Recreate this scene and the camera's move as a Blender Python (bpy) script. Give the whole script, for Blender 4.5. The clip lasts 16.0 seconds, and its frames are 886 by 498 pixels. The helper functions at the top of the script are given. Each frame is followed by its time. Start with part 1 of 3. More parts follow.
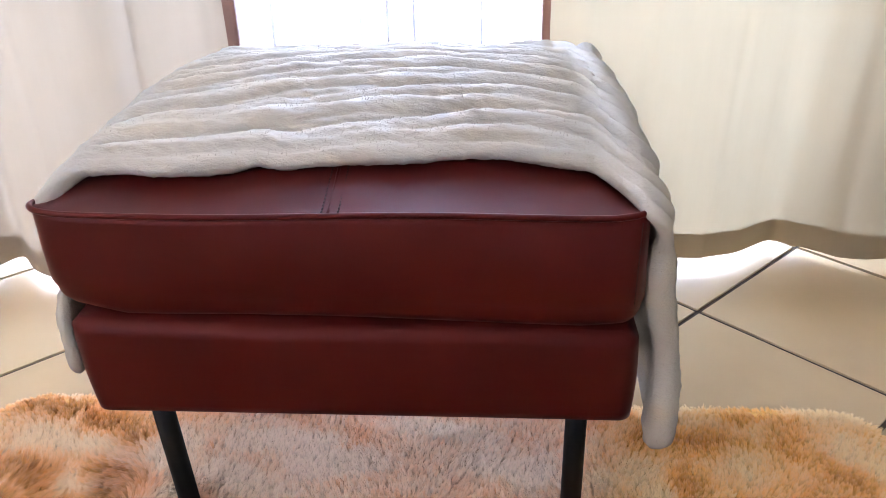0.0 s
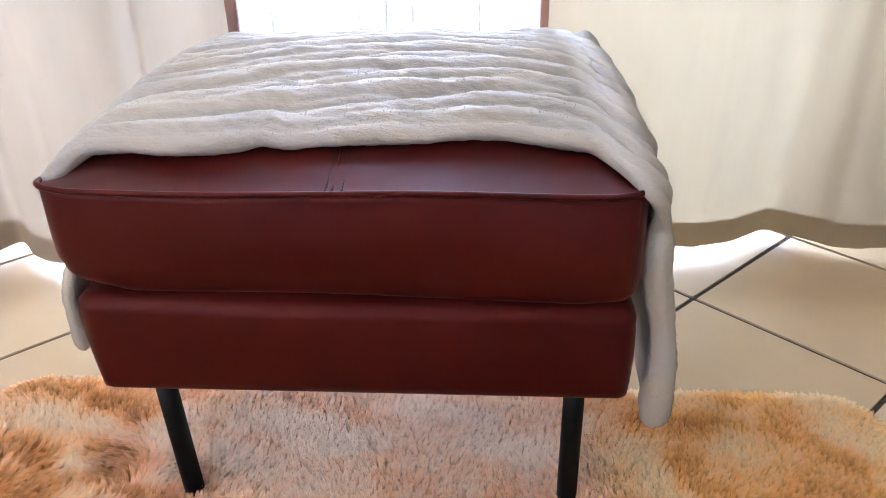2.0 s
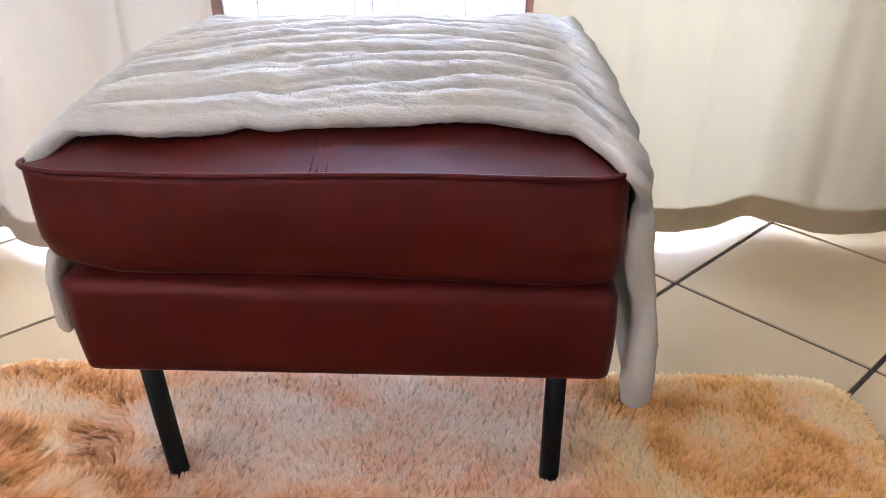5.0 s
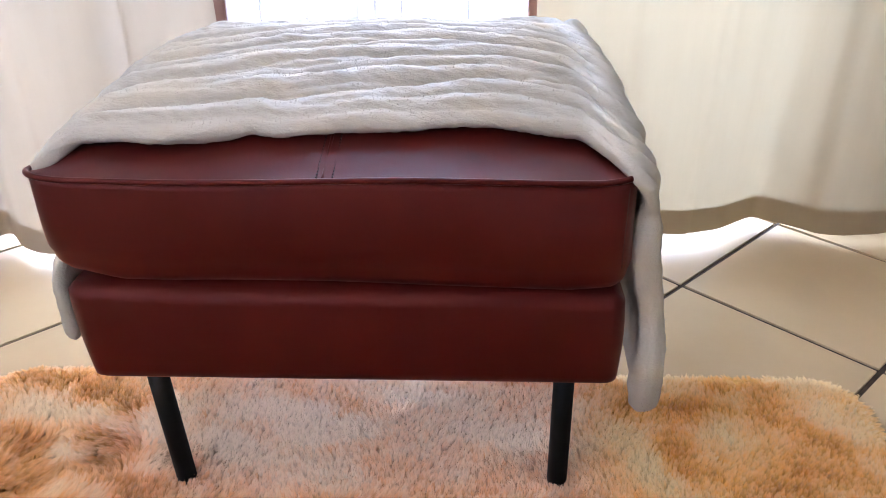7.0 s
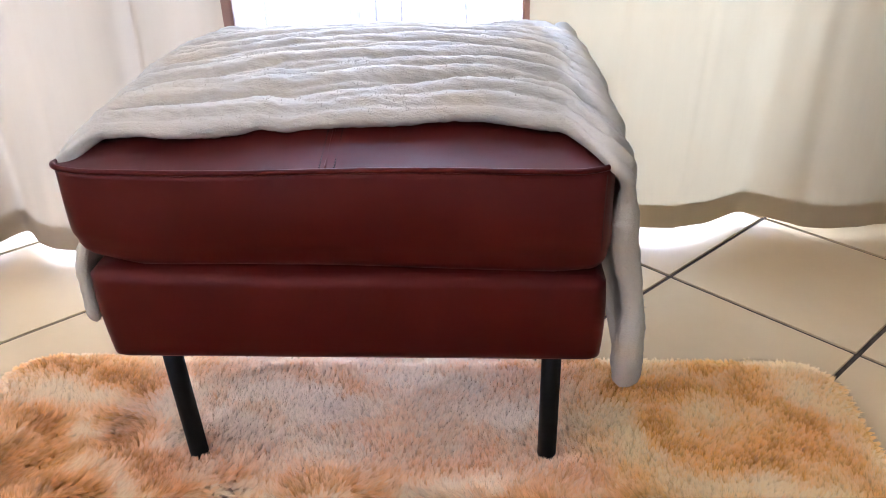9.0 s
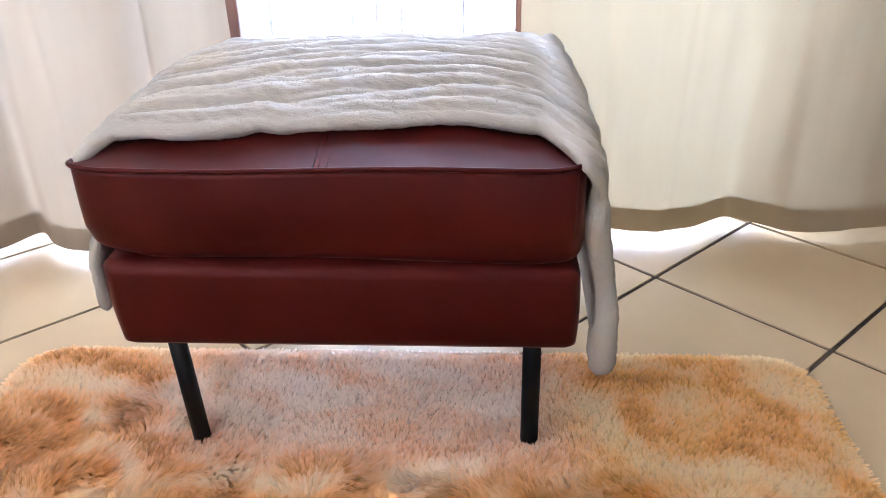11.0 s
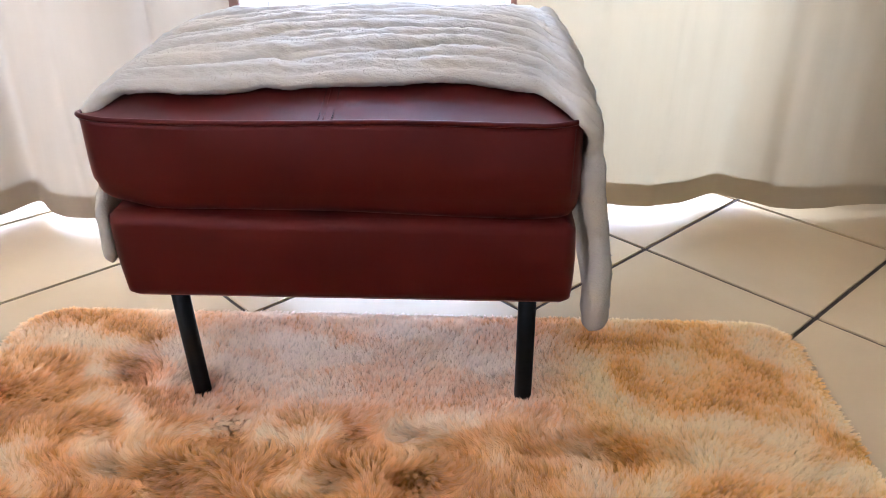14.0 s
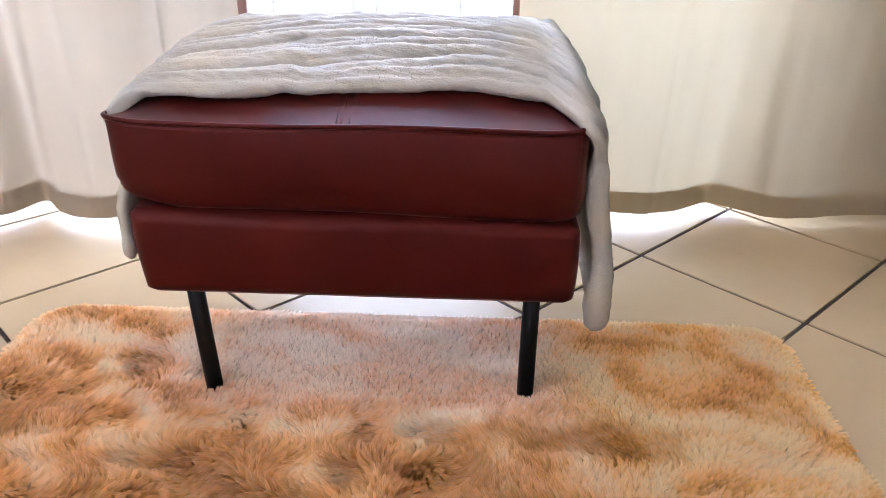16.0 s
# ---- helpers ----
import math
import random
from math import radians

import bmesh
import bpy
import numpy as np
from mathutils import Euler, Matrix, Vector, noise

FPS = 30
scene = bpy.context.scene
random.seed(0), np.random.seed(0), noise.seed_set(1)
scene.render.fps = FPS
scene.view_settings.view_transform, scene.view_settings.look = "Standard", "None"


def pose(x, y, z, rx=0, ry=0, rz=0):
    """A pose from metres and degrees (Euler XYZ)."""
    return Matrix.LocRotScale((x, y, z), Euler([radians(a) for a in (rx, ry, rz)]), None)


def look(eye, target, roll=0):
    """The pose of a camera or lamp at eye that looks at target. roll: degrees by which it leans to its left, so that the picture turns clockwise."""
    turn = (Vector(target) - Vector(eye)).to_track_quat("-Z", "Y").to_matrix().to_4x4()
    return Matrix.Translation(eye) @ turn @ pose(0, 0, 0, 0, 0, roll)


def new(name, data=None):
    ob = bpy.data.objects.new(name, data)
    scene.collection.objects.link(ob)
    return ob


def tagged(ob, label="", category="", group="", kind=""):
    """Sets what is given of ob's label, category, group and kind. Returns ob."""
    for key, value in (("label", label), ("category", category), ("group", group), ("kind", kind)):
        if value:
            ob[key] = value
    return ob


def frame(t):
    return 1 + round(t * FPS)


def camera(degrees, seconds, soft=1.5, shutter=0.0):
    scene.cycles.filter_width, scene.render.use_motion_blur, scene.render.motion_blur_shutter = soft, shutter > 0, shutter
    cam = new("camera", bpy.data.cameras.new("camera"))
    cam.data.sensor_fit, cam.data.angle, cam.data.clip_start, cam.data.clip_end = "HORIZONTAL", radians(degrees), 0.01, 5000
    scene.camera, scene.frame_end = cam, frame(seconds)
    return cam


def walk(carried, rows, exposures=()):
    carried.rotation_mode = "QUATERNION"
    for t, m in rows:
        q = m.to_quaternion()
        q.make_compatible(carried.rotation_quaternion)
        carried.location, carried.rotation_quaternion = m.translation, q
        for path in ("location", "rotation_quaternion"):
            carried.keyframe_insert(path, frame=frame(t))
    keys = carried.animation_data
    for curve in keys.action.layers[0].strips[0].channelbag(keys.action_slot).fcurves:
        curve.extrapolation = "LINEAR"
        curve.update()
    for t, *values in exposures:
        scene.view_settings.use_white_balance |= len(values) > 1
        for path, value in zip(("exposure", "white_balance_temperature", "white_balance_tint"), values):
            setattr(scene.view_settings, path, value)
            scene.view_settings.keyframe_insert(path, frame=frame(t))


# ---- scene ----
cam = camera(57.8, 16.0, soft=0.6)
PATH = [
    (0, (0.14, -0.703, 0.797), (0.029, 1.064, -0.134), -1.1),
    (0.5, (0.14, -0.707, 0.795), (0.029, 1.059, -0.136), -1.0),
    (1, (0.139, -0.714, 0.79), (0.029, 1.053, -0.141), -0.9),
    (1.5, (0.135, -0.721, 0.789), (0.032, 1.043, -0.147), -0.8),
    (2, (0.133, -0.724, 0.787), (0.037, 1.04, -0.152), -0.6),
    (2.5, (0.134, -0.727, 0.789), (0.05, 1.035, -0.155), -0.4),
    (3, (0.139, -0.733, 0.785), (0.06, 1.025, -0.165), -0.4),
    (3.5, (0.139, -0.732, 0.782), (0.067, 1.022, -0.176), -0.1),
    (4, (0.139, -0.731, 0.782), (0.076, 1.02, -0.183), 0.1),
    (6.5, (0.132, -0.737, 0.786), (0.065, 1.016, -0.174), -0.3),
    (7, (0.132, -0.731, 0.785), (0.063, 1.024, -0.173), -0.5),
    (7.5, (0.14, -0.735, 0.774), (0.07, 1.024, -0.176), -0.6),
    (8, (0.146, -0.754, 0.783), (0.072, 1.003, -0.169), -0.7),
    (8.5, (0.145, -0.785, 0.793), (0.068, 0.975, -0.153), -0.9),
    (9, (0.148, -0.803, 0.797), (0.066, 0.958, -0.148), -1.0),
    (11.5, (0.185, -0.888, 0.811), (0.078, 0.888, -0.104), -1.1),
    (12, (0.186, -0.897, 0.805), (0.084, 0.878, -0.111), -0.9),
    (12.5, (0.187, -0.906, 0.798), (0.088, 0.867, -0.122), -0.8),
    (13, (0.184, -0.914, 0.789), (0.091, 0.858, -0.132), -0.6),
    (13.5, (0.181, -0.916, 0.782), (0.099, 0.854, -0.146), -0.3),
    (14, (0.166, -0.927, 0.775), (0.095, 0.844, -0.15), 0.0),
    (14.5, (0.152, -0.936, 0.782), (0.091, 0.836, -0.144), 0.4),
    (15, (0.147, -0.95, 0.779), (0.091, 0.823, -0.143), 0.7),
    (15.5, (0.141, -0.961, 0.785), (0.094, 0.817, -0.128), 1.0),
    (16, (0.138, -0.971, 0.786), (0.097, 0.811, -0.121), 1.2),
]
walk(cam, [(t, look(eye, target, roll)) for t, eye, target, roll in PATH], [(0.0, 3.68, 6550, 19), (16.0, 3.68, 6550, 19)])

# ---- world, light, exposure ----
world = bpy.data.worlds.new("sky")
scene.world = world
world.use_nodes = True
wn = world.node_tree
sky = wn.nodes.new("ShaderNodeTexSky")
sky.sky_type, sky.sun_disc = "NISHITA", False
sky.sun_elevation, sky.sun_rotation = radians(60), radians(201)
wn.links.new(sky.outputs[0], wn.nodes["Background"].inputs[0])
wn.nodes["Background"].inputs[1].default_value = 0.05

sun = new("sun", bpy.data.lights.new("sun", "SUN"))
sun.data.energy, sun.data.angle, sun.data.color = 5.0, radians(0.5), (1.0, 0.93, 0.83)
sun.matrix_world = look((-1.5, -3.8, 7.08), (0, 0, 0))

skylight = new("skylight", bpy.data.lights.new("skylight", "AREA"))
skylight.data.shape, skylight.data.size, skylight.data.size_y = "RECTANGLE", 2.8, 2.3
skylight.data.energy, skylight.data.color = 19.0, (0.53, 0.71, 1.0)
skylight.matrix_world = look((-0.11, 1.60, 1.18), (-0.11, 0.0, 1.10))


# ---- materials ----
def mat(name):
    m = bpy.data.materials.new(name)
    m.use_nodes = True
    nt = m.node_tree
    return m, nt, nt.nodes["Principled BSDF"]


def node(nt, kind, **kw):
    n = nt.nodes.new(kind)
    for k, v in kw.items():
        n.inputs[k.replace("_", " ")].default_value = v
    return n


def noise_tex(nt, scale, detail=3.0, rough=0.5, stretch=None):
    co = nt.nodes.new("ShaderNodeTexCoord")
    n = node(nt, "ShaderNodeTexNoise", Scale=scale, Detail=detail, Roughness=rough)
    if stretch:
        mp = nt.nodes.new("ShaderNodeMapping")
        mp.inputs["Scale"].default_value = stretch
        nt.links.new(co.outputs["Object"], mp.inputs[0])
        nt.links.new(mp.outputs[0], n.inputs["Vector"])
    else:
        nt.links.new(co.outputs["Object"], n.inputs["Vector"])
    return n


def ramp(nt, fac, stops):
    r = nt.nodes.new("ShaderNodeValToRGB")
    while len(r.color_ramp.elements) < len(stops):
        r.color_ramp.elements.new(0.5)
    for e, (p, c) in zip(r.color_ramp.elements, stops):
        e.position, e.color = p, (*c, 1)
    nt.links.new(fac, r.inputs[0])
    return r


def bump(nt, bsdf, height, strength, distance):
    b = node(nt, "ShaderNodeBump", Strength=strength, Distance=distance)
    nt.links.new(height, b.inputs["Height"])
    nt.links.new(b.outputs[0], bsdf.inputs["Normal"])
    return b


def simple(name, low, high, scale, rough, bump_scale=0.0, strength=0.2, distance=0.001, metal=0.0):
    m, nt, b = mat(name)
    n = noise_tex(nt, scale)
    r = ramp(nt, n.outputs[0], [(0.3, low), (0.7, high)])
    nt.links.new(r.outputs[0], b.inputs["Base Color"])
    b.inputs["Roughness"].default_value, b.inputs["Metallic"].default_value = rough, metal
    if bump_scale:
        bump(nt, b, noise_tex(nt, bump_scale, 4).outputs[0], strength, distance)
    return m


def make_leather():
    m, nt, b = mat("oxblood_leather")
    r = ramp(nt, noise_tex(nt, 7, 4).outputs[0], [(0.3, LEATHER_DARK), (0.75, LEATHER_LIGHT)])
    nt.links.new(r.outputs[0], b.inputs["Base Color"])
    rr = ramp(nt, noise_tex(nt, 18, 4).outputs[0], [(0.3, (0.36,) * 3), (0.7, (0.46,) * 3)])
    nt.links.new(rr.outputs[0], b.inputs["Roughness"])
    b.inputs["Specular IOR Level"].default_value = 0.30
    b.inputs["Specular Tint"].default_value = (1.0, 0.40, 0.38, 1)
    b.inputs["Sheen Weight"].default_value, b.inputs["Sheen Roughness"].default_value = 0.24, 0.3
    b.inputs["Sheen Tint"].default_value = (0.90, 0.30, 0.22, 1)
    co = nt.nodes.new("ShaderNodeTexCoord")
    v = node(nt, "ShaderNodeTexVoronoi", Scale=650.0)
    nt.links.new(co.outputs["Object"], v.inputs["Vector"])
    fine = bump(nt, b, v.outputs["Distance"], 0.12, 0.0004)
    wrinkle = node(nt, "ShaderNodeBump", Strength=0.35, Distance=0.004)
    nt.links.new(noise_tex(nt, 9, 3, 0.5, (0.6, 1, 2.2)).outputs[0], wrinkle.inputs["Height"])
    nt.links.new(wrinkle.outputs[0], fine.inputs["Normal"])
    return m


def make_cloth(name, colour, glow, share, weave):
    m, nt, b = mat(name)
    out = nt.nodes["Material Output"]
    nt.nodes.remove(b)
    n = noise_tex(nt, 3.0, 4)
    c = ramp(nt, n.outputs[0], [(0.3, tuple(0.93 * a for a in colour)), (0.7, colour)])
    d, t = nt.nodes.new("ShaderNodeBsdfDiffuse"), nt.nodes.new("ShaderNodeBsdfTranslucent")
    g = ramp(nt, noise_tex(nt, 90, 3, 0.6, (1, 1, 0.08)).outputs[0], [(0.3, tuple(0.90 * a for a in glow)), (0.7, glow)])
    nt.links.new(c.outputs[0], d.inputs[0])
    nt.links.new(g.outputs[0], t.inputs[0])
    mx = node(nt, "ShaderNodeMixShader", Fac=share)
    nt.links.new(d.outputs[0], mx.inputs[1])
    nt.links.new(t.outputs[0], mx.inputs[2])
    nt.links.new(mx.outputs[0], out.inputs[0])
    bp = node(nt, "ShaderNodeBump", Strength=0.25, Distance=0.0006)
    nt.links.new(noise_tex(nt, weave, 2, 0.6, (1, 1, 5)).outputs[0], bp.inputs["Height"])
    nt.links.new(bp.outputs[0], d.inputs["Normal"])
    return m


def make_pile(name, share, shine=0.06):
    """Fibre material; the dye of each fibre, with its painted shade, is stored with it."""
    m, nt, b = mat(name)
    out = nt.nodes["Material Output"]
    nt.nodes.remove(b)
    a = nt.nodes.new("ShaderNodeAttribute")
    a.attribute_name = "dye"
    d, t = nt.nodes.new("ShaderNodeBsdfDiffuse"), nt.nodes.new("ShaderNodeBsdfTranslucent")
    mx = node(nt, "ShaderNodeMixShader", Fac=share)
    for s, i in ((d, 1), (t, 2)):
        nt.links.new(a.outputs["Color"], s.inputs[0])
        nt.links.new(s.outputs[0], mx.inputs[i])
    gl = node(nt, "ShaderNodeBsdfGlossy", Roughness=0.45)
    m2 = node(nt, "ShaderNodeMixShader", Fac=shine)
    nt.links.new(mx.outputs[0], m2.inputs[1])
    nt.links.new(gl.outputs[0], m2.inputs[2])
    nt.links.new(m2.outputs[0], out.inputs[0])
    return m


def make_tile():
    m, nt, b = mat("cream_ceramic")
    info = nt.nodes.new("ShaderNodeObjectInfo")
    base = ramp(nt, info.outputs["Random"], [(0.0, TILE_DARK), (1.0, TILE_LIGHT)])
    cloud = ramp(nt, noise_tex(nt, 5, 5).outputs[0], [(0.3, (0.90, 0.88, 0.86)), (0.7, (1, 1, 1))])
    mul = nt.nodes.new("ShaderNodeMix")
    mul.data_type, mul.blend_type = "RGBA", "MULTIPLY"
    mul.inputs[0].default_value = 1.0
    nt.links.new(base.outputs[0], mul.inputs[6])
    nt.links.new(cloud.outputs[0], mul.inputs[7])
    nt.links.new(mul.outputs[2], b.inputs["Base Color"])
    r = ramp(nt, noise_tex(nt, 4, 3).outputs[0], [(0.3, (0.38,) * 3), (0.7, (0.45,) * 3)])
    nt.links.new(r.outputs[0], b.inputs["Roughness"])
    b.inputs["Specular IOR Level"].default_value = 0.28
    return m


def make_glass():
    m, nt, b = mat("window_glass")
    b.inputs["Transmission Weight"].default_value = 1.0
    b.inputs["Roughness"].default_value, b.inputs["IOR"].default_value = 0.0, 1.02
    return m


LEATHER_DARK, LEATHER_LIGHT = (0.038, 0.0027, 0.0023), (0.062, 0.0064, 0.0048)
TILE_DARK, TILE_LIGHT = (0.53, 0.395, 0.235), (0.565, 0.425, 0.258)
leather = make_leather()
thread = simple("brown_thread", (0.018, 0.005, 0.004), (0.030, 0.009, 0.007), 200, 0.7)
black_metal = simple("black_metal", (0.0022, 0.0022, 0.0026), (0.004, 0.004, 0.0045), 40, 0.5, 400, 0.1, 0.0003)
black_metal.node_tree.nodes["Principled BSDF"].inputs["Specular IOR Level"].default_value = 0.2
rubber = simple("black_rubber", (0.01, 0.01, 0.01), (0.02, 0.02, 0.02), 40, 0.8)
# one linen in two colourings: yellower and paler light painted into each panel
yellow_lit_cloth = make_cloth("yellow_lit_linen", (0.56, 0.435, 0.28), (0.198, 0.162, 0.104), 0.42, 700)
pale_lit_cloth = make_cloth("pale_lit_linen", (0.54, 0.445, 0.345), (0.172, 0.136, 0.097), 0.42, 700)
rug_back = simple("rug_backing", (0.42, 0.24, 0.12), (0.55, 0.36, 0.20), 12, 0.95)
blanket_pile_mat = make_pile("plush_fibre", 0.5)
rug_pile_mat = make_pile("shag_fibre", 0.42, 0.05)
rug_under_mat = make_pile("shag_undercoat", 0.0)
blanket_under_mat = make_pile("plush_undercoat", 0.0)
nap = node(blanket_under_mat.node_tree, "ShaderNodeBump", Strength=0.55, Distance=0.0022)
blanket_under_mat.node_tree.links.new(noise_tex(blanket_under_mat.node_tree, 330, 3, 0.6, (0.45, 1, 1)).outputs[0], nap.inputs["Height"])
for shader in blanket_under_mat.node_tree.nodes:
    if shader.type == "BSDF_DIFFUSE":
        blanket_under_mat.node_tree.links.new(nap.outputs[0], shader.inputs["Normal"])
tile_mat = make_tile()
grout = simple("brown_grout", (0.045, 0.032, 0.024), (0.085, 0.062, 0.046), 60, 0.95, 300, 0.5, 0.001)
plaster = simple("cream_plaster", (0.76, 0.73, 0.68), (0.82, 0.79, 0.74), 2.5, 0.9, 120, 0.2, 0.001)
ceiling_paint = simple("white_ceiling_paint", (0.84, 0.83, 0.81), (0.88, 0.87, 0.85), 2.5, 0.9, 120, 0.2, 0.001)
frame_paint = simple("brown_frame_paint", (0.17, 0.085, 0.065), (0.24, 0.125, 0.10), 10, 0.5, 90, 0.1, 0.0005)
# translucency added so that the bars outside look lit from behind
bar_backlit = make_cloth("backlit_white_bar", (0.85, 0.85, 0.85), (0.66, 0.64, 0.70), 0.45, 100)
terrace = simple("pale_bounce_ground", (0.70, 0.68, 0.64), (0.80, 0.78, 0.74), 6, 0.9, 60, 0.3, 0.003)
# blue of the sky's light is put into the paving and wall colours
paving = simple("sky_tinted_paving", (0.36, 0.45, 0.60), (0.42, 0.51, 0.66), 6, 0.9, 60, 0.3, 0.003)
garden_wall = simple("sky_tinted_garden_wall", (0.54, 0.63, 0.75), (0.60, 0.68, 0.80), 3, 0.9, 60, 0.3, 0.003)
glass = make_glass()


# ---- building helpers ----
def mesh_ob(name, bm, material, parent=None, label="", smooth=True):
    me = bpy.data.meshes.new(name)
    bmesh.ops.recalc_face_normals(bm, faces=bm.faces)
    bm.to_mesh(me)
    bm.free()
    me.materials.append(material)
    me.shade_smooth() if smooth else me.shade_flat()
    ob = new(name, me)
    ob.parent = parent
    if label:
        ob["label"] = label
    return ob


def part(name, bm, material, parent, label="", smooth=True):
    return mesh_ob(name, bm, material, parent, label, smooth)


def add_box(bm, lo, hi, bevel=0.0):
    g = bmesh.ops.create_cube(bm, size=1.0)
    for v in g["verts"]:
        v.co = Vector([lo[i] + (v.co[i] + 0.5) * (hi[i] - lo[i]) for i in range(3)])
    if bevel:
        edges = list({e for v in g["verts"] for e in v.link_edges})
        bmesh.ops.bevel(bm, geom=edges, offset=bevel, segments=2, affect="EDGES", profile=0.5)
    return bm


def box(name, lo, hi, material, parent=None, label="", bevel=0.0):
    return mesh_ob(name, add_box(bmesh.new(), lo, hi, bevel), material, parent, label, False)


def grid_faces(bm, rows, close_u=False):
    """Joins rows of vertices into a sheet."""
    for a, b in zip(rows, rows[1:]):
        n = len(a)
        for i in range(n if close_u else n - 1):
            j = (i + 1) % n
            bm.faces.new((a[i], a[j], b[j], b[i]))


def tube(bm, points, radius, sides=8, closed=False, squash=1.0):
    rings, n = [], len(points)
    for i, p in enumerate(points):
        p = Vector(p)
        a = Vector(points[(i - 1) % n if closed else max(i - 1, 0)])
        b = Vector(points[(i + 1) % n if closed else min(i + 1, n - 1)])
        d = (b - a).normalized()
        s = d.cross(Vector((0, 0, 1)))
        s = s.normalized() if s.length > 1e-4 else Vector((1, 0, 0))
        up = s.cross(d)
        rings.append([bm.verts.new(p + radius * (math.cos(q) * s + squash * math.sin(q) * up)) for q in (2 * math.pi * k / sides for k in range(sides))])
    if closed:
        rings.append(rings[0])
    grid_faces(bm, rings, True)
    if not closed:
        bm.faces.new(rings[0][::-1])
        bm.faces.new(rings[-1])
    return bm


def smooth_curve(points, per=14):
    """A soft line through points in the plan."""
    pts = [np.array(p, float) for p in points]
    pts = [2 * pts[0] - pts[1]] + pts + [2 * pts[-1] - pts[-2]]
    out = []
    for a, b, c, d in zip(pts, pts[1:], pts[2:], pts[3:]):
        for k in range(per):
            t = k / per
            out.append(0.5 * (2 * b + (c - a) * t + (2 * a - 5 * b + 4 * c - d) * t * t + (3 * b - a - 3 * c + d) * t ** 3))
    out.append(pts[-2])
    return out


def value_noise(x, y, seed):
    """Smooth noise in 0..1 on arrays."""
    r = np.random.RandomState(seed).rand(64, 64)
    xi, yi = np.floor(x).astype(int), np.floor(y).astype(int)
    u, v = x - xi, y - yi
    u, v = u * u * (3 - 2 * u), v * v * (3 - 2 * v)
    g = lambda i, j: r[(xi + i) % 64, (yi + j) % 64]
    return (g(0, 0) * (1 - u) + g(1, 0) * u) * (1 - v) + (g(0, 1) * (1 - u) + g(1, 1) * u) * v


def fibres(name, root, up, length, width, bend, dye, material, parent, label, seed, root_tip_shade=(1.0, 1.0, 1.0), tip_light=0.0):
    """One mesh of tapering fibres: arrays of roots, directions at the root, lengths, a bend at the tip, and a colour
    each, painted darker at the root for shade and paler at the tip for light.
    """
    n = len(root)
    rs = np.random.RandomState(seed)
    ang = rs.rand(n) * 2 * np.pi
    # each flat fibre lies with its broad face upwards along its bend
    side = np.cross(bend, up) / (np.linalg.norm(bend, axis=1, keepdims=True) + 1e-9) + 0.45 * np.stack([np.cos(ang), np.sin(ang), np.zeros(n)], 1)
    side -= up * (side * up).sum(1, keepdims=True)
    side /= np.linalg.norm(side, axis=1, keepdims=True) + 1e-9
    L, w = length[:, None], width[:, None] * 0.5
    mid = root + up * L * 0.55 + bend * 0.3
    tip = root + up * L * 0.95 + bend
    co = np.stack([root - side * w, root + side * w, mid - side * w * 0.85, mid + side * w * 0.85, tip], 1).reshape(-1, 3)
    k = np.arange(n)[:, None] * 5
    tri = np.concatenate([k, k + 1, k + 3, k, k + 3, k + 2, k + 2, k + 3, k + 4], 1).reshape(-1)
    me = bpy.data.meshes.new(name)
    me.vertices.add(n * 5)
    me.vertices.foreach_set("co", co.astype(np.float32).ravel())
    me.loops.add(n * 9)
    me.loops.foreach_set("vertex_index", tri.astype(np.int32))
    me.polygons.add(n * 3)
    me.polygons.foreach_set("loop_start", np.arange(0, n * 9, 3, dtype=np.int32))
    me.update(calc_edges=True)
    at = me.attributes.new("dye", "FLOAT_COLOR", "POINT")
    # shade at the roots and light on the tips go into the colour
    tone = (dye[:, None, :] * np.array([root_tip_shade[0], root_tip_shade[0], root_tip_shade[1], root_tip_shade[1], root_tip_shade[2]])[None, :, None]).reshape(-1, 3)
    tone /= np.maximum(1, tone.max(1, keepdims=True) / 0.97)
    tone[4::5] += (np.array([0.98, 0.88, 0.74]) - tone[4::5]) * tip_light
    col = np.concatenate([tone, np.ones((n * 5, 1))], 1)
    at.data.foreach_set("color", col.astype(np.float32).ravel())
    me.materials.append(material)
    me.shade_smooth()
    ob = new(name, me)
    ob.parent = parent
    return tagged(ob, label, kind="stuff")


# ---- the room ----
X0, X1, Y0, Y1, H = -2.3, 2.5, -2.0, 0.94, 2.45
WX0, WX1, WH = -1.45, 0.90, 2.12
floor = tagged(box("floor", (X0 - 0.15, Y0 - 0.15, -0.12), (X1 + 0.15, Y1 + 0.15, -0.004), grout), "cream ceramic tile floor laid diagonally with brown grout", "floor", kind="structure")
ceiling = tagged(box("ceiling", (X0 - 0.15, Y0 - 0.15, H), (X1 + 0.15, Y1 + 0.15, H + 0.12), ceiling_paint), "plain white painted ceiling", "ceiling", kind="structure")
bm = bmesh.new()
add_box(bm, (X0 - 0.15, Y1, -0.004), (WX0, Y1 + 0.15, H))
add_box(bm, (WX1, Y1, -0.004), (X1 + 0.15, Y1 + 0.15, H))
add_box(bm, (WX0, Y1, WH), (WX1, Y1 + 0.15, H))
tagged(mesh_ob("wall_north", bm, plaster, smooth=False), "cream plastered wall round a glazed door", "wall", kind="structure")
tagged(box("wall_west", (X0 - 0.15, Y0, -0.004), (X0, Y1, H), plaster), "plain cream plastered wall", "wall", kind="structure")
tagged(box("wall_east", (X1, Y0, -0.004), (X1 + 0.15, Y1, H), plaster), "plain cream plastered wall", "wall", kind="structure")
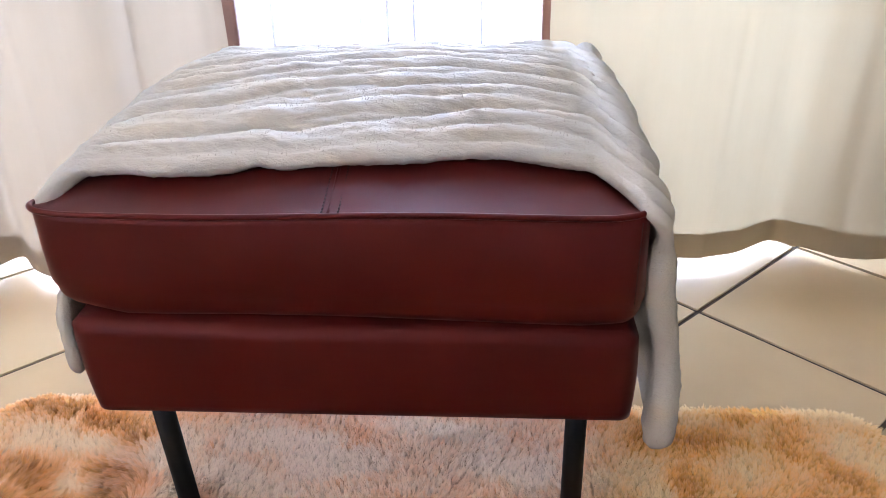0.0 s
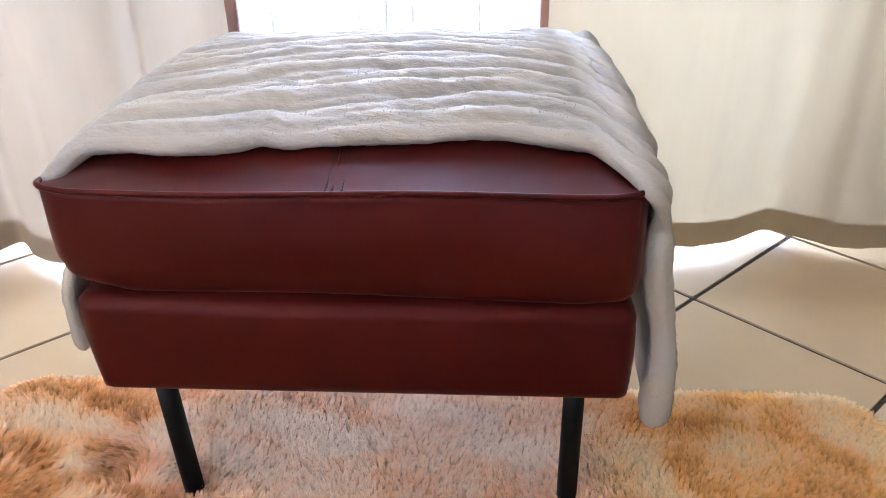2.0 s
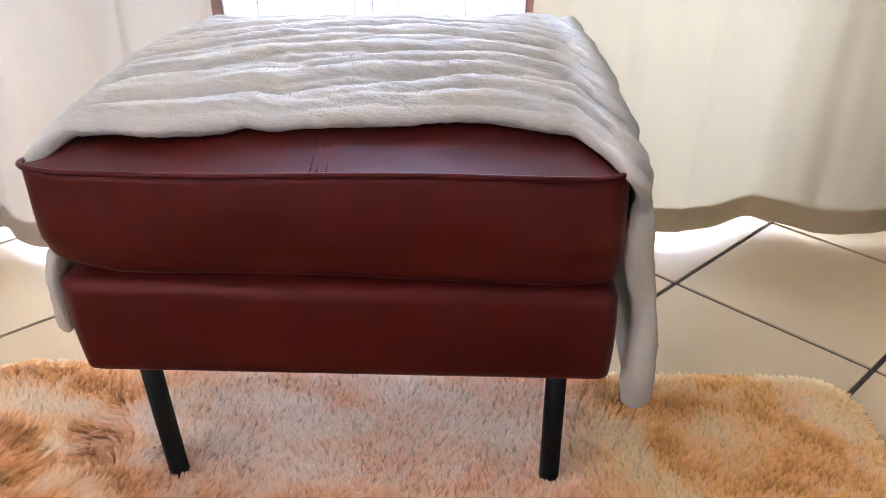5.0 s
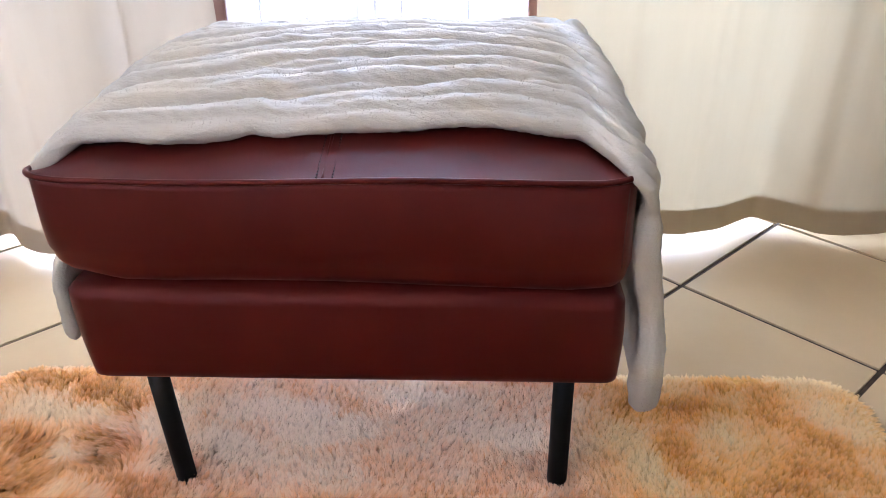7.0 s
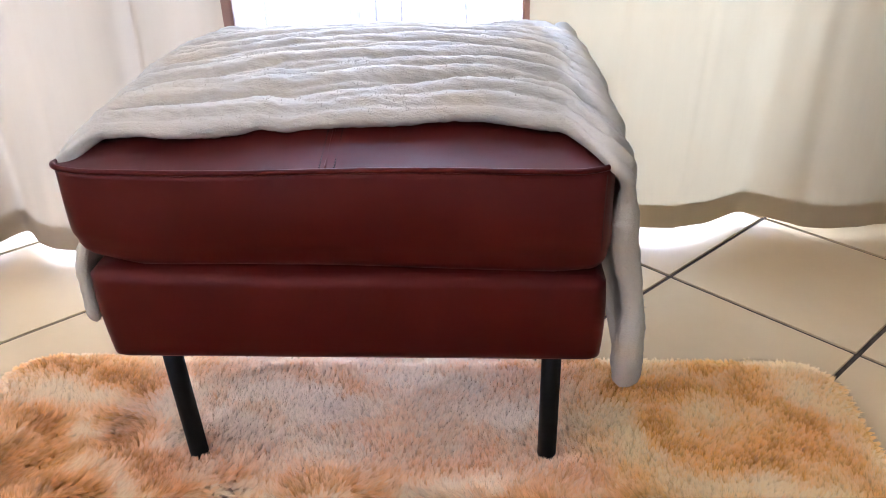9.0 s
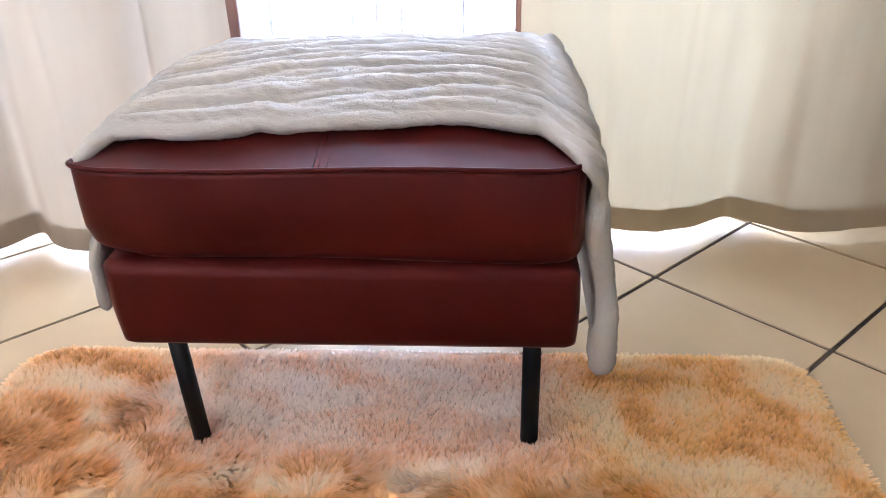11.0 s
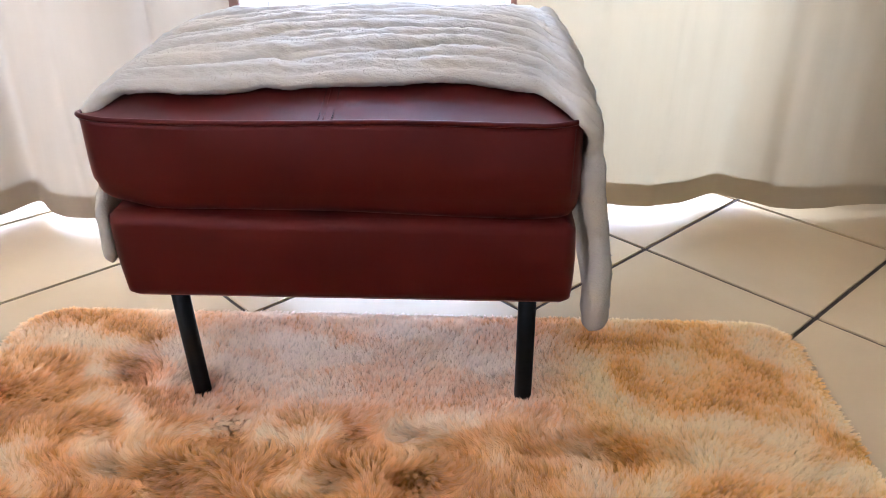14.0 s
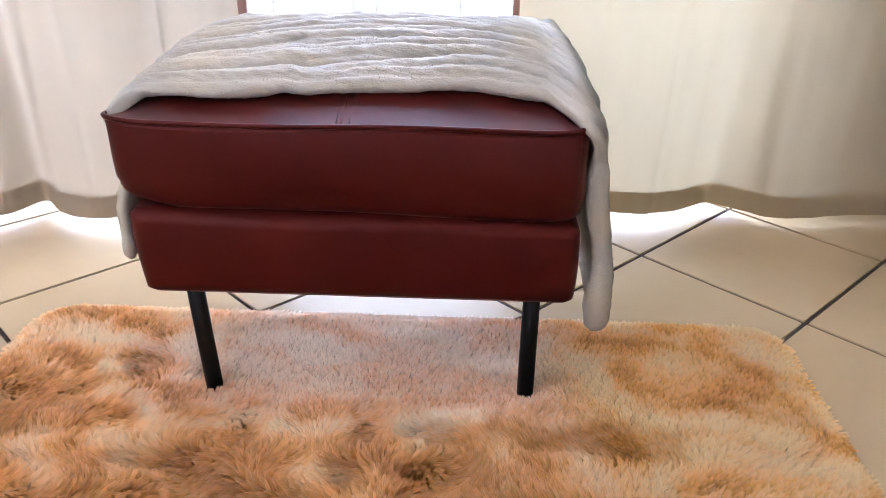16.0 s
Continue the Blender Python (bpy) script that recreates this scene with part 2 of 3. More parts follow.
bm = bmesh.new()
# unseen opening, added and sized to light the room from the south
BX0, BX1, BZ0, BZ1 = -2.1, -0.6, 0.95, 2.2
add_box(bm, (X0 - 0.15, Y0 - 0.15, -0.004), (BX0, Y0, H))
add_box(bm, (BX1, Y0 - 0.15, -0.004), (X1 + 0.15, Y0, H))
add_box(bm, (BX0, Y0 - 0.15, -0.004), (BX1, Y0, BZ0))
add_box(bm, (BX0, Y0 - 0.15, BZ1), (BX1, Y0, H))
tagged(mesh_ob("wall_south", bm, plaster, smooth=False), "cream plastered wall with an unseen opening added to let in light", "wall", kind="structure")

# added out of view, to limit how much sun comes in
tagged(box("eave", (X0 - 0.15, Y0 - 0.75, H), (X1 + 0.15, Y0 - 0.15, H + 0.12), ceiling_paint), "unseen white overhang added to cut the sun at the south opening", "eave", kind="structure")

# ---- glazed door, what lies outside ----
door = tagged(new("window_1"), "brown framed glazed sliding door behind the curtains", "window", kind="structure")
FY0, FY1 = 0.955, 1.0
for lo, hi in (((WX0, FY0, 0), (WX0 + 0.05, FY1, WH)), ((WX1 - 0.05, FY0, 0), (WX1, FY1, WH)), ((WX0 + 0.05, FY0, WH - 0.05), (WX1 - 0.05, FY1, WH)), ((WX0 + 0.05, FY0, 0), (WX1 - 0.05, FY1, 0.035))):
    box("window_frame", lo, hi, frame_paint, door, bevel=0.004)
SL0, SL1, SR0, SR1 = -0.412, -0.372, 0.243, 0.270
for a, b in ((SL0, SL1), (SR0, SR1)):
    box("stile", (a, 0.925, 0.035), (b, 0.965, WH - 0.05), frame_paint, door, bevel=0.005)
for a, b in ((WX0 + 0.05, SL0), (SL1, SR0), (SR1, WX1 - 0.05)):
    box("pane", (a, 0.972, 0.035), (b, 0.977, WH - 0.05), glass, door).visible_shadow = False

gate = tagged(new("outside_bars"), "pale bars outside the glass, made translucent to look lit", "screen")
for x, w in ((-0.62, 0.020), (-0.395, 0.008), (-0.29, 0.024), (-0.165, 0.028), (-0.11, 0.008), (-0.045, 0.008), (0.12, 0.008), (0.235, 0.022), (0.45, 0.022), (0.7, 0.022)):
    box("slat", (x - w / 2, 1.28, -0.02), (x + w / 2, 1.295, 2.0), bar_backlit, gate)
box("rail", (-1.6, 1.295, 0.235), (1.4, 1.307, 0.25), bar_backlit, gate)
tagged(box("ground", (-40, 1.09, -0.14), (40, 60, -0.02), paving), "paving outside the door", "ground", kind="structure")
# unseen ground, kept pale to throw sunlight up to the ceiling
tagged(box("ground_south", (-40, -60, -0.14), (40, Y0 - 0.15, -0.02), terrace), "unseen pale ground in full sun, added to bounce light inside", "ground", kind="structure")
# added wall that sends bluish light in through the door
tagged(box("garden_wall", (-9, 3.4, -0.02), (9, 3.55, 2.2), garden_wall), "added pale garden wall in bright sun, tinted blue for sky light", "wall", kind="structure")

# ---- curtains ----
def curtain(name, plan, label, top, seed, cloth, creases):
    line = smooth_curve(plan, 16)
    mean = sum(p[1] for p in line) / len(line)
    zs = [0.0235 + (top - 0.0235) * (k / 40) ** 1.6 for k in range(41)]

    def sheet(levels, push):
        bm, rows = bmesh.new(), []
        for z in levels:
            row = []
            for i, p in enumerate(line):
                a, b = line[max(i - 1, 0)], line[min(i + 1, len(line) - 1)]
                n = np.array([b[1] - a[1], a[0] - b[0]])
                n = n / (np.linalg.norm(n) + 1e-9)
                k = min(z / (1.2 if mean < 0.72 else 0.5), 1)
                x = p[0] + push * n[0] + 0.012 * k * math.sin(9 * p[0] + seed)
                y = p[1] + push * n[1] - (0.25 if mean < 0.72 else 0.8) * k * (p[1] - mean) + 0.006 * math.sin(14 * p[0] + 5 * z + seed) * k + 0.0022 * math.sin(43 * p[0] + 2.5 * z + seed) + 0.0012 * math.sin(97 * p[0] - 4 * z) + sum(0.003 * math.exp(-((p[0] - c - lean * z) / 0.008) ** 2) for c, lean in creases)
                row.append(bm.verts.new((x, y, z + 0.004 * math.sin(11 * p[0] + seed) * (1 - k))))
            rows.append(row)
        grid_faces(bm, rows)
        return bm
    ob = tagged(mesh_ob(name, sheet(zs, 0.0), cloth), label, "curtain", "curtains at the glazed door")
    hz = [0.022, 0.024, 0.04, 0.055, 0.072, 0.0745]
    bm = sheet(hz, 0.0022)
    part("hem", bm, cloth, ob, "double folded hem")
    return ob


curtain("curtain", [(-1.5, 0.70), (-1.38, 0.63), (-1.24, 0.70), (-1.1, 0.64), (-1.0, 0.69), (-0.89, 0.63), (-0.83, 0.72), (-0.76, 0.66), (-0.69, 0.632), (-0.61, 0.645), (-0.54, 0.675), (-0.515, 0.73), (-0.53, 0.80), (-0.47, 0.85), (-0.40, 0.87), (-0.375, 0.885)],
        "linen curtain in soft folds, drawn aside, backlit by the door, coloured for paler light", 2.44, 0.6, pale_lit_cloth, [(-0.95, 0.02), (-0.665, -0.05)])
curtain("curtain", [(0.262, 0.885), (0.29, 0.82), (0.32, 0.775), (0.41, 0.76), (0.505, 0.739), (0.565, 0.733), (0.65, 0.775), (0.73, 0.827), (0.81, 0.787), (0.86, 0.749), (0.97, 0.754), (1.12, 0.771), (1.24, 0.72), (1.4, 0.76), (1.5, 0.72)],
        "linen curtain hanging nearly flat, backlit by the door, coloured for yellower light", 2.44, 2.1, yellow_lit_cloth, [(0.575, 0.03), (0.44, -0.02)])

# ---- rug ----
RX0, RX1, RY0, RY1 = -0.615, 0.715, -0.64, 0.278
RUG_R = 0.075
# stains of the tie-dye: from, to, in the plan
OCHRE_WEST = [(-0.57, 0.24, -0.48, 0.25), (-0.43, 0.20, -0.36, 0.19), (-0.40, 0.11, -0.32, 0.09), (-0.52, 0.11, -0.47, 0.06), (-0.46, 0.03, -0.34, 0.06), (-0.58, 0.07, -0.48, 0.00),
              (-0.52, -0.07, -0.48, -0.03), (-0.44, -0.04, -0.36, -0.04), (-0.36, 0.01, -0.30, 0.01), (-0.46, -0.06, -0.42, -0.12), (-0.41, -0.13, -0.36, -0.18), (-0.48, -0.11, -0.46, -0.13)]
TAN_MIDDLE = [(-0.26, -0.03, -0.22, -0.12), (-0.10, -0.02, 0.01, -0.06), (-0.16, 0.25, -0.11, 0.24), (-0.06, 0.18, -0.04, 0.19), (-0.19, -0.07, -0.11, -0.04), (0.05, 0.0, 0.16, 0.0), (0.02, -0.11, 0.08, -0.14),
              (-0.05, -0.11, 0.02, -0.14), (0.20, -0.05, 0.26, -0.10), (-0.17, -0.14, -0.11, -0.12), (0.06, -0.16, 0.17, -0.17), (0.26, 0.06, 0.29, 0.05)]
GOLD_EAST = [(0.20, 0.26, 0.33, 0.27), (0.35, 0.24, 0.37, 0.19), (0.37, 0.20, 0.49, 0.19), (0.46, 0.26, 0.58, 0.26), (0.40, 0.12, 0.41, 0.10), (0.41, 0.07, 0.50, 0.02), (0.52, 0.09, 0.60, 0.06),
             (0.56, 0.20, 0.63, 0.12), (0.63, 0.11, 0.68, 0.0), (0.68, 0.0, 0.70, -0.05), (0.51, 0.04, 0.56, 0.03), (0.38, -0.07, 0.40, -0.12), (0.45, -0.14, 0.51, -0.14)]
PALE_WEST = [(-0.50, 0.16, -0.41, 0.15), (-0.44, 0.08, -0.41, 0.07), (-0.40, 0.01, -0.34, -0.01), (-0.31, 0.17, -0.29, 0.07), (-0.24, 0.11, -0.19, 0.09), (-0.22, 0.17, -0.10, 0.18), (-0.10, 0.13, -0.04, 0.13),
             (-0.33, -0.03, -0.27, -0.12), (-0.36, -0.09, -0.30, -0.15), (-0.45, -0.11, -0.40, -0.18), (-0.11, -0.08, -0.04, -0.06), (-0.17, -0.05, -0.27, -0.08), (-0.07, -0.16, 0.0, -0.15)]
PALE_EAST = [(0.03, 0.21, 0.13, 0.20), (0.13, 0.13, 0.20, 0.12), (0.07, -0.05, 0.18, -0.03), (0.09, -0.11, 0.13, -0.06), (0.20, -0.12, 0.21, -0.08), (0.48, 0.15, 0.52, 0.09), (0.45, 0.27, 0.39, 0.27),
             (0.62, 0.26, 0.69, 0.25), (0.64, 0.17, 0.68, 0.14), (0.66, 0.07, 0.70, 0.0), (0.34, 0.11, 0.39, 0.04), (0.40, 0.01, 0.62, -0.04), (0.49, -0.08, 0.67, -0.11), (0.29, -0.12, 0.33, -0.16), (0.41, -0.14, 0.44, -0.12)]
RUG_ROSE = [(0.98, 0.82, 0.68), (0.95, 0.68, 0.49), (0.84, 0.47, 0.24), (0.62, 0.27, 0.09), (0.36, 0.14, 0.04)]
RUG_GOLD = [(0.98, 0.78, 0.46), (0.98, 0.67, 0.30), (0.88, 0.50, 0.13), (0.68, 0.31, 0.04), (0.40, 0.17, 0.025)]


def stain(x, y, strokes, wide):
    """How strongly a group of strokes has taken the dye, 0 to 1."""
    best = np.zeros_like(x)
    for ax, ay, bx, by in strokes:
        dx, dy = bx - ax, by - ay
        t = np.clip(((x - ax) * dx + (y - ay) * dy) / (dx * dx + dy * dy + 1e-9), 0, 1)
        best = np.maximum(best, np.exp(-(((x - ax - t * dx) ** 2 + (y - ay - t * dy) ** 2) / wide ** 2)))
    return best


def rug_dye_and_light(x, y, rs):
    wx, wy = x + 0.03 * (value_noise(x * 22, y * 22, 41) - 0.5), y + 0.025 * (value_noise(x * 22 + 7, y * 22, 42) - 0.5)
    v = 0.36 + 0.30 * (value_noise(x * 17, y * 21 + 9, 6) - 0.5) + 0.24 * (value_noise(x * 55, y * 55, 7) - 0.5)
    v = v + 0.50 * stain(wx, wy, OCHRE_WEST, 0.030) + 0.16 * stain(wx, wy, TAN_MIDDLE, 0.026) + 0.40 * stain(wx, wy, GOLD_EAST, 0.027)
    # front coloured darker, painting the light's fall-off away from the door
    v = v + 0.32 * np.clip((0.01 - y) / 0.11, 0, 1) * np.clip((0.36 - x) / 0.12, 0, 1)
    v = np.minimum(v, 0.78) - 0.52 * stain(wx, wy, PALE_WEST, 0.027) - 0.36 * stain(wx, wy, PALE_EAST, 0.028)
    # paler under the ottoman and along the back edge: door light painted in
    v = v - 0.14 * np.clip((0.31 - np.abs(x)) / 0.06, 0, 1) * np.clip(y / 0.06, 0, 1) - 0.2 * np.exp(-((RY1 - y) / 0.022) ** 2)
    v = np.clip(v + rs.randn(len(x)) * 0.07, 0, 1)
    stops = np.array([0.0, 0.3, 0.55, 0.78, 1.0])
    k = np.clip((np.abs(x - 0.0) - 0.26 + 0.1 * (value_noise(x * 9, y * 9, 12) - 0.5)) / 0.12, 0, 1)[:, None]
    k = np.where(x[:, None] < 0, 0.6 * k, k)
    k = np.maximum(k, 0.65 * np.clip((0.02 - y) / 0.10, 0, 1)[:, None])
    pick = lambda cols: np.stack([np.interp(v, stops, np.array(cols)[:, c]) for c in range(3)], 1)
    return pick(RUG_ROSE) * (1 - k) + pick(RUG_GOLD) * k


def nap_height(x, y):
    """Uneven height of the pile: low mounds at the back, tossed clumps towards the front."""
    front = np.clip((0.04 - y) / 0.12, 0, 1) * np.clip((0.42 - x) / 0.15, 0.25, 1)
    clump = np.abs(value_noise(x * 15 + 3, y * 19, 8) - 0.5) * 2
    return 0.006 * value_noise(x * 13, y * 13, 14) + (0.002 + 0.014 * front) * (1 - clump) + 0.002 * value_noise(x * 60, y * 60, 9)


def rug_inside(x, y):
    """Distance in from the rounded outline of the rug."""
    qx = np.maximum(np.abs(x - (RX0 + RX1) / 2) - (RX1 - RX0) / 2 + RUG_R, 0)
    qy = np.maximum(np.abs(y - (RY0 + RY1) / 2) - (RY1 - RY0) / 2 + RUG_R, 0)
    return RUG_R - np.hypot(qx, qy)


def make_rug():
    bm = bmesh.new()
    outline, r = [], RUG_R
    for cx, cy, a0 in ((RX1 - r, RY1 - r, 0), (RX0 + r, RY1 - r, 90), (RX0 + r, RY0 + r, 180), (RX1 - r, RY0 + r, 270)):
        for k in range(9):
            a = radians(a0 + 90 * k / 8)
            outline.append((cx + r * math.cos(a), cy + r * math.sin(a)))
    lo = [bm.verts.new((x, y, 0.0005)) for x, y in outline]
    hi = [bm.verts.new((x, y, 0.006)) for x, y in outline]
    grid_faces(bm, [lo, hi], True)
    bm.faces.new(hi)
    bm.faces.new(lo[::-1])
    rug = tagged(mesh_ob("rug", bm, rug_back, smooth=False), "shaggy tie-dyed rug in cream, tan and ochre under the ottoman", "rug")
    rs = np.random.RandomState(11)
    gx, gy = np.meshgrid(np.linspace(RX0, RX1, 330), np.linspace(RY0, RY1, 230))
    fx, fy = gx.ravel(), gy.ravel()
    inward = rug_inside(fx, fy)
    rim = np.clip(inward / 0.022, 0, 1)
    rim = np.sqrt(1 - (1 - rim) ** 2)
    fz = 0.007 + rim * (0.003 + nap_height(fx, fy))
    inside = (inward > 0).reshape(gx.shape)
    me = bpy.data.meshes.new("undercoat")
    cells = [(b * 330 + a, b * 330 + a + 1, (b + 1) * 330 + a + 1, (b + 1) * 330 + a) for b in range(229) for a in range(329) if inside[b:b + 2, a:a + 2].all()]
    me.from_pydata(np.stack([fx, fy, fz], 1).tolist(), [], cells)
    at = me.attributes.new("dye", "FLOAT_COLOR", "POINT")
    at.data.foreach_set("color", np.concatenate([rug_dye_and_light(fx, fy, rs) * 0.9, np.ones((len(fx), 1))], 1).astype(np.float32).ravel())
    me.materials.append(rug_under_mat)
    me.shade_smooth()
    under = new("undercoat", me)
    under.parent = rug
    under["label"] = "dense base of the tie-dyed pile"
    # tufts on a jittered grid, sparser where the rug runs on towards the room
    step = 0.0056
    tx, ty = np.meshgrid(np.arange(RX0, RX1, step), np.arange(RY0, RY1, step))
    tx, ty = tx.ravel(), ty.ravel()
    tx, ty = tx + rs.uniform(-0.5, 0.5, len(tx)) * step, ty + rs.uniform(-0.5, 0.5, len(ty)) * step
    keep = (rug_inside(tx, ty) > 0.001) & ((ty > -0.30) | (rs.rand(len(tx)) < 0.3))
    tx, ty = tx[keep], ty[keep]
    m = len(tx)
    front = np.clip((0.03 - ty) / 0.10, 0, 1) * np.clip((0.44 - tx) / 0.16, 0.3, 1)
    west = np.clip((-0.22 - tx) / 0.1, 0, 1) * np.clip((0.2 - ty) / 0.1, 0, 1)
    toss = np.maximum(front, 0.6 * west)
    # the pile stands at the back and lies over in swirls towards the front
    swirl = np.pi * (0.5 + 1.5 * (value_noise(tx * 11 + 2, ty * 13 + 7, 3) - 0.5) * (0.5 + toss)) + rs.randn(m) * 0.30
    lean = 0.0025 + 0.004 * rs.rand(m) + toss * (0.006 + 0.015 * value_noise(tx * 14, ty * 14, 4))
    tall = 0.0105 + 0.005 * rs.rand(m) + toss * (0.005 + 0.008 * value_noise(tx * 16, ty * 16, 13))
    inward = rug_inside(tx, ty)
    edge = np.clip(1 - inward / 0.03, 0, 1)
    ex = np.where(tx - RX0 < 0.05, -1.0, np.where(RX1 - tx < 0.05, 1.0, 0.0)) * edge
    ey = np.where(RY1 - ty < 0.05, 1.0, 0.0) * edge
    tipx, tipy = np.cos(swirl) * lean + 0.014 * ex, np.sin(swirl) * lean + 0.014 * ey
    tone = 0.84 + 0.28 * rs.rand(m)
    dye_t = rug_dye_and_light(tx, ty, rs) * tone[:, None]
    per = 16
    w = np.repeat(np.arange(m), per)
    n = len(w)
    ang, rad = rs.rand(n) * 2 * np.pi, np.sqrt(rs.rand(n)) * 0.0032
    ox, oy = np.cos(ang) * rad, np.sin(ang) * rad
    x, y = tx[w] + ox, ty[w] + oy
    gather = 0.68 + 0.20 * rs.rand(n) + 0.12 * toss[w]
    bend = np.stack([tipx[w] - gather * ox, tipy[w] - gather * oy, -0.35 * np.hypot(tipx, tipy)[w] - 0.004 * edge[w]], 1) + rs.randn(n, 3) * 0.0010
    length = tall[w] * (0.78 + 0.3 * rs.rand(n)) * (1 - 0.3 * edge[w])
    up = np.stack([rs.randn(n) * 0.06, rs.randn(n) * 0.06, np.ones(n)], 1)
    up /= np.linalg.norm(up, axis=1, keepdims=True)
    root = np.stack([x, y, 0.006 + (1 - edge[w]) * (0.002 + nap_height(x, y))], 1)
    dye = dye_t[w] * (0.9 + 0.2 * rs.rand(n, 1))
    # roots coloured dark like shaded gaps, tips whitened like lit ends
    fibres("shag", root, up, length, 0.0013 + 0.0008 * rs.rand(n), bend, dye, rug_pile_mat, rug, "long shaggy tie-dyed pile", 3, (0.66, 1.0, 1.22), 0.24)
    return rug


make_rug()

# ---- ottoman ----
CX0, CX1, CY0, CY1 = -0.322, 0.301, 0.008, 0.605
PIP, CROWN = 0.4575, 0.046


def rounded(x0, x1, y0, y1, r, n_side=36, n_corner=8):
    pts = []
    for cx, cy, a0 in ((x1 - r, y0 + r, 270), (x1 - r, y1 - r, 0), (x0 + r, y1 - r, 90), (x0 + r, y0 + r, 180)):
        for k in range(n_corner + 1):
            a = radians(a0 + 90 * k / n_corner)
            pts.append((cx + r * math.cos(a), cy + r * math.sin(a), math.cos(a), math.sin(a)))
    out, n = [], len(pts)
    for i, p in enumerate(pts):
        q = pts[(i + 1) % n]
        out.append(p)
        d = math.hypot(q[0] - p[0], q[1] - p[1])
        if d > 0.1:
            for k in range(1, n_side):
                t = k / n_side
                out.append((p[0] + t * (q[0] - p[0]), p[1] + t * (q[1] - p[1]), p[2] + t * (q[2] - p[2]), p[3] + t * (q[3] - p[3])))
    return out


def pip_z(x, y):
    """Height of the piped edge, a little wavy, lifted at the corners."""
    c = max(0.0, abs(x - (CX0 + CX1) / 2) / 0.31 - 0.88) / 0.12 * max(0.0, abs(y - 0.306) / 0.298 - 0.88) / 0.12
    return PIP - 0.0035 * math.exp(-((x + 0.20) / 0.11) ** 2) + 0.001 * math.sin(19 * x + 3 * y) + 0.005 * c


def sag(x):
    """How far the joint of cushion and base has sunk along the front."""
    return 0.0105 * min(1.0, max(0.0, (x + 0.30) / 0.22))


def cushion_top(x, y):
    """Height of the cushion's crowned top."""
    u, v = abs(x - (CX0 + CX1) / 2) / ((CX1 - CX0) / 2), abs(y - (CY0 + CY1) / 2) / ((CY1 - CY0) / 2)
    u, v = min(u, 1.0), min(v, 1.0)
    soft = (1 - u ** 3.0) ** 0.8 if x < 0 else (1 - u ** 4.2) ** 0.75
    return pip_z(x, y) + CROWN * (1 - v ** 2.3) ** 1.45 * soft


def make_ottoman():
    ott = tagged(new("ottoman"), "square reddish brown leather ottoman on black metal legs", "ottoman")
    # base box
    bm, rows = bmesh.new(), []
    ring = rounded(-0.300, 0.300, 0.0, 0.592, 0.016)
    zb, zt = 0.207, 0.337
    for k in range(15):
        t = k / 14
        z = zb + (zt - zb) * t
        e = 0.010 * (max(0, 1 - t / 0.07) ** 2 + max(0, (t - 0.92) / 0.08) ** 2)
        bulge = 0.003 * math.sin(math.pi * t) - e
        row = []
        for x, y, nx, ny in ring:
            sk = 0.0025 * math.sin(7 * x + 1.0) * (1 if k > 7 else 0.4)
            flare = (0.004 + 0.009 * t) * min(1.0, max(0.0, -0.15 - x) / 0.15)
            row.append(bm.verts.new((x + nx * bulge - flare, y + ny * bulge, z + sk - t * sag(x))))
        rows.append(row)
    grid_faces(bm, rows, True)
    bm.faces.new(rows[0][::-1])
    bm.faces.new(rows[-1])
    part("base", bm, leather, ott)
    # cushion
    bm, rows = bmesh.new(), []
    ring = rounded(CX0, CX1, CY0, CY1, 0.022, 44, 8)
    m = len(ring)
    for k in range(17):
        t = k / 16
        row = []
        for x, y, nx, ny in ring:
            low = 0.339 + 0.004 * math.sin(12.0 * x + 1.9) + (0.013 if x < -0.25 else 0.0) * min(1, (-0.25 - x) / 0.06) + 0.006 * max(0.0, (x - 0.24) / 0.06) - sag(x)
            top = pip_z(x, y)
            if k < 6:
                a = radians(90 * k / 5)
                out, z = -0.018 * (1 - math.sin(a)), low + 0.022 * (1 - math.cos(a))
            else:
                s = (k - 5) / 11
                z = low + 0.022 + (top - low - 0.022) * s
                out = 0.010 * math.sin(math.pi * s) * (0.7 + 0.3 * math.sin(5 * x)) * (0.1 + 0.9 * abs(ny) ** 3) + 0.002 * (1 - s) + 0.001 * abs(nx)
            dz = 0.0012 * math.sin(23 * x + 40 * z)
            flare = 0.009 * max(0.0, (z - low) / (top - low)) ** 1.3 * min(1.0, max(0.0, -0.17 - x) / 0.15)
            row.append(bm.verts.new((x + nx * (out + dz) - flare, y + ny * (out + dz), z)))
        rows.append(row)
    cx, cy = (CX0 + CX1) / 2, (CY0 + CY1) / 2
    for s in (0.985, 0.965, 0.94, 0.91, 0.87, 0.82, 0.76, 0.69, 0.6, 0.5, 0.35, 0.2, 0.08):
        row = []
        for x, y, nx, ny in ring:
            px, py = cx + s * (x - cx), cy + s * (y - cy)
            z = cushion_top(px, py)
            z -= 0.0030 * math.exp(-((px + 0.0175) / 0.006) ** 2)
            z += 0.0022 * math.sin(17 * px + 2) * math.exp(-((s - 0.85) / 0.12) ** 2)
            row.append(bm.verts.new((px, py, z)))
        rows.append(row)
    grid_faces(bm, rows, True)
    bm.faces.new(rows[0][::-1])
    bm.faces.new(rows[-1])
    cushion = part("cushion", bm, leather, ott, "plump reddish brown leather seat cushion")
    bm = bmesh.new()
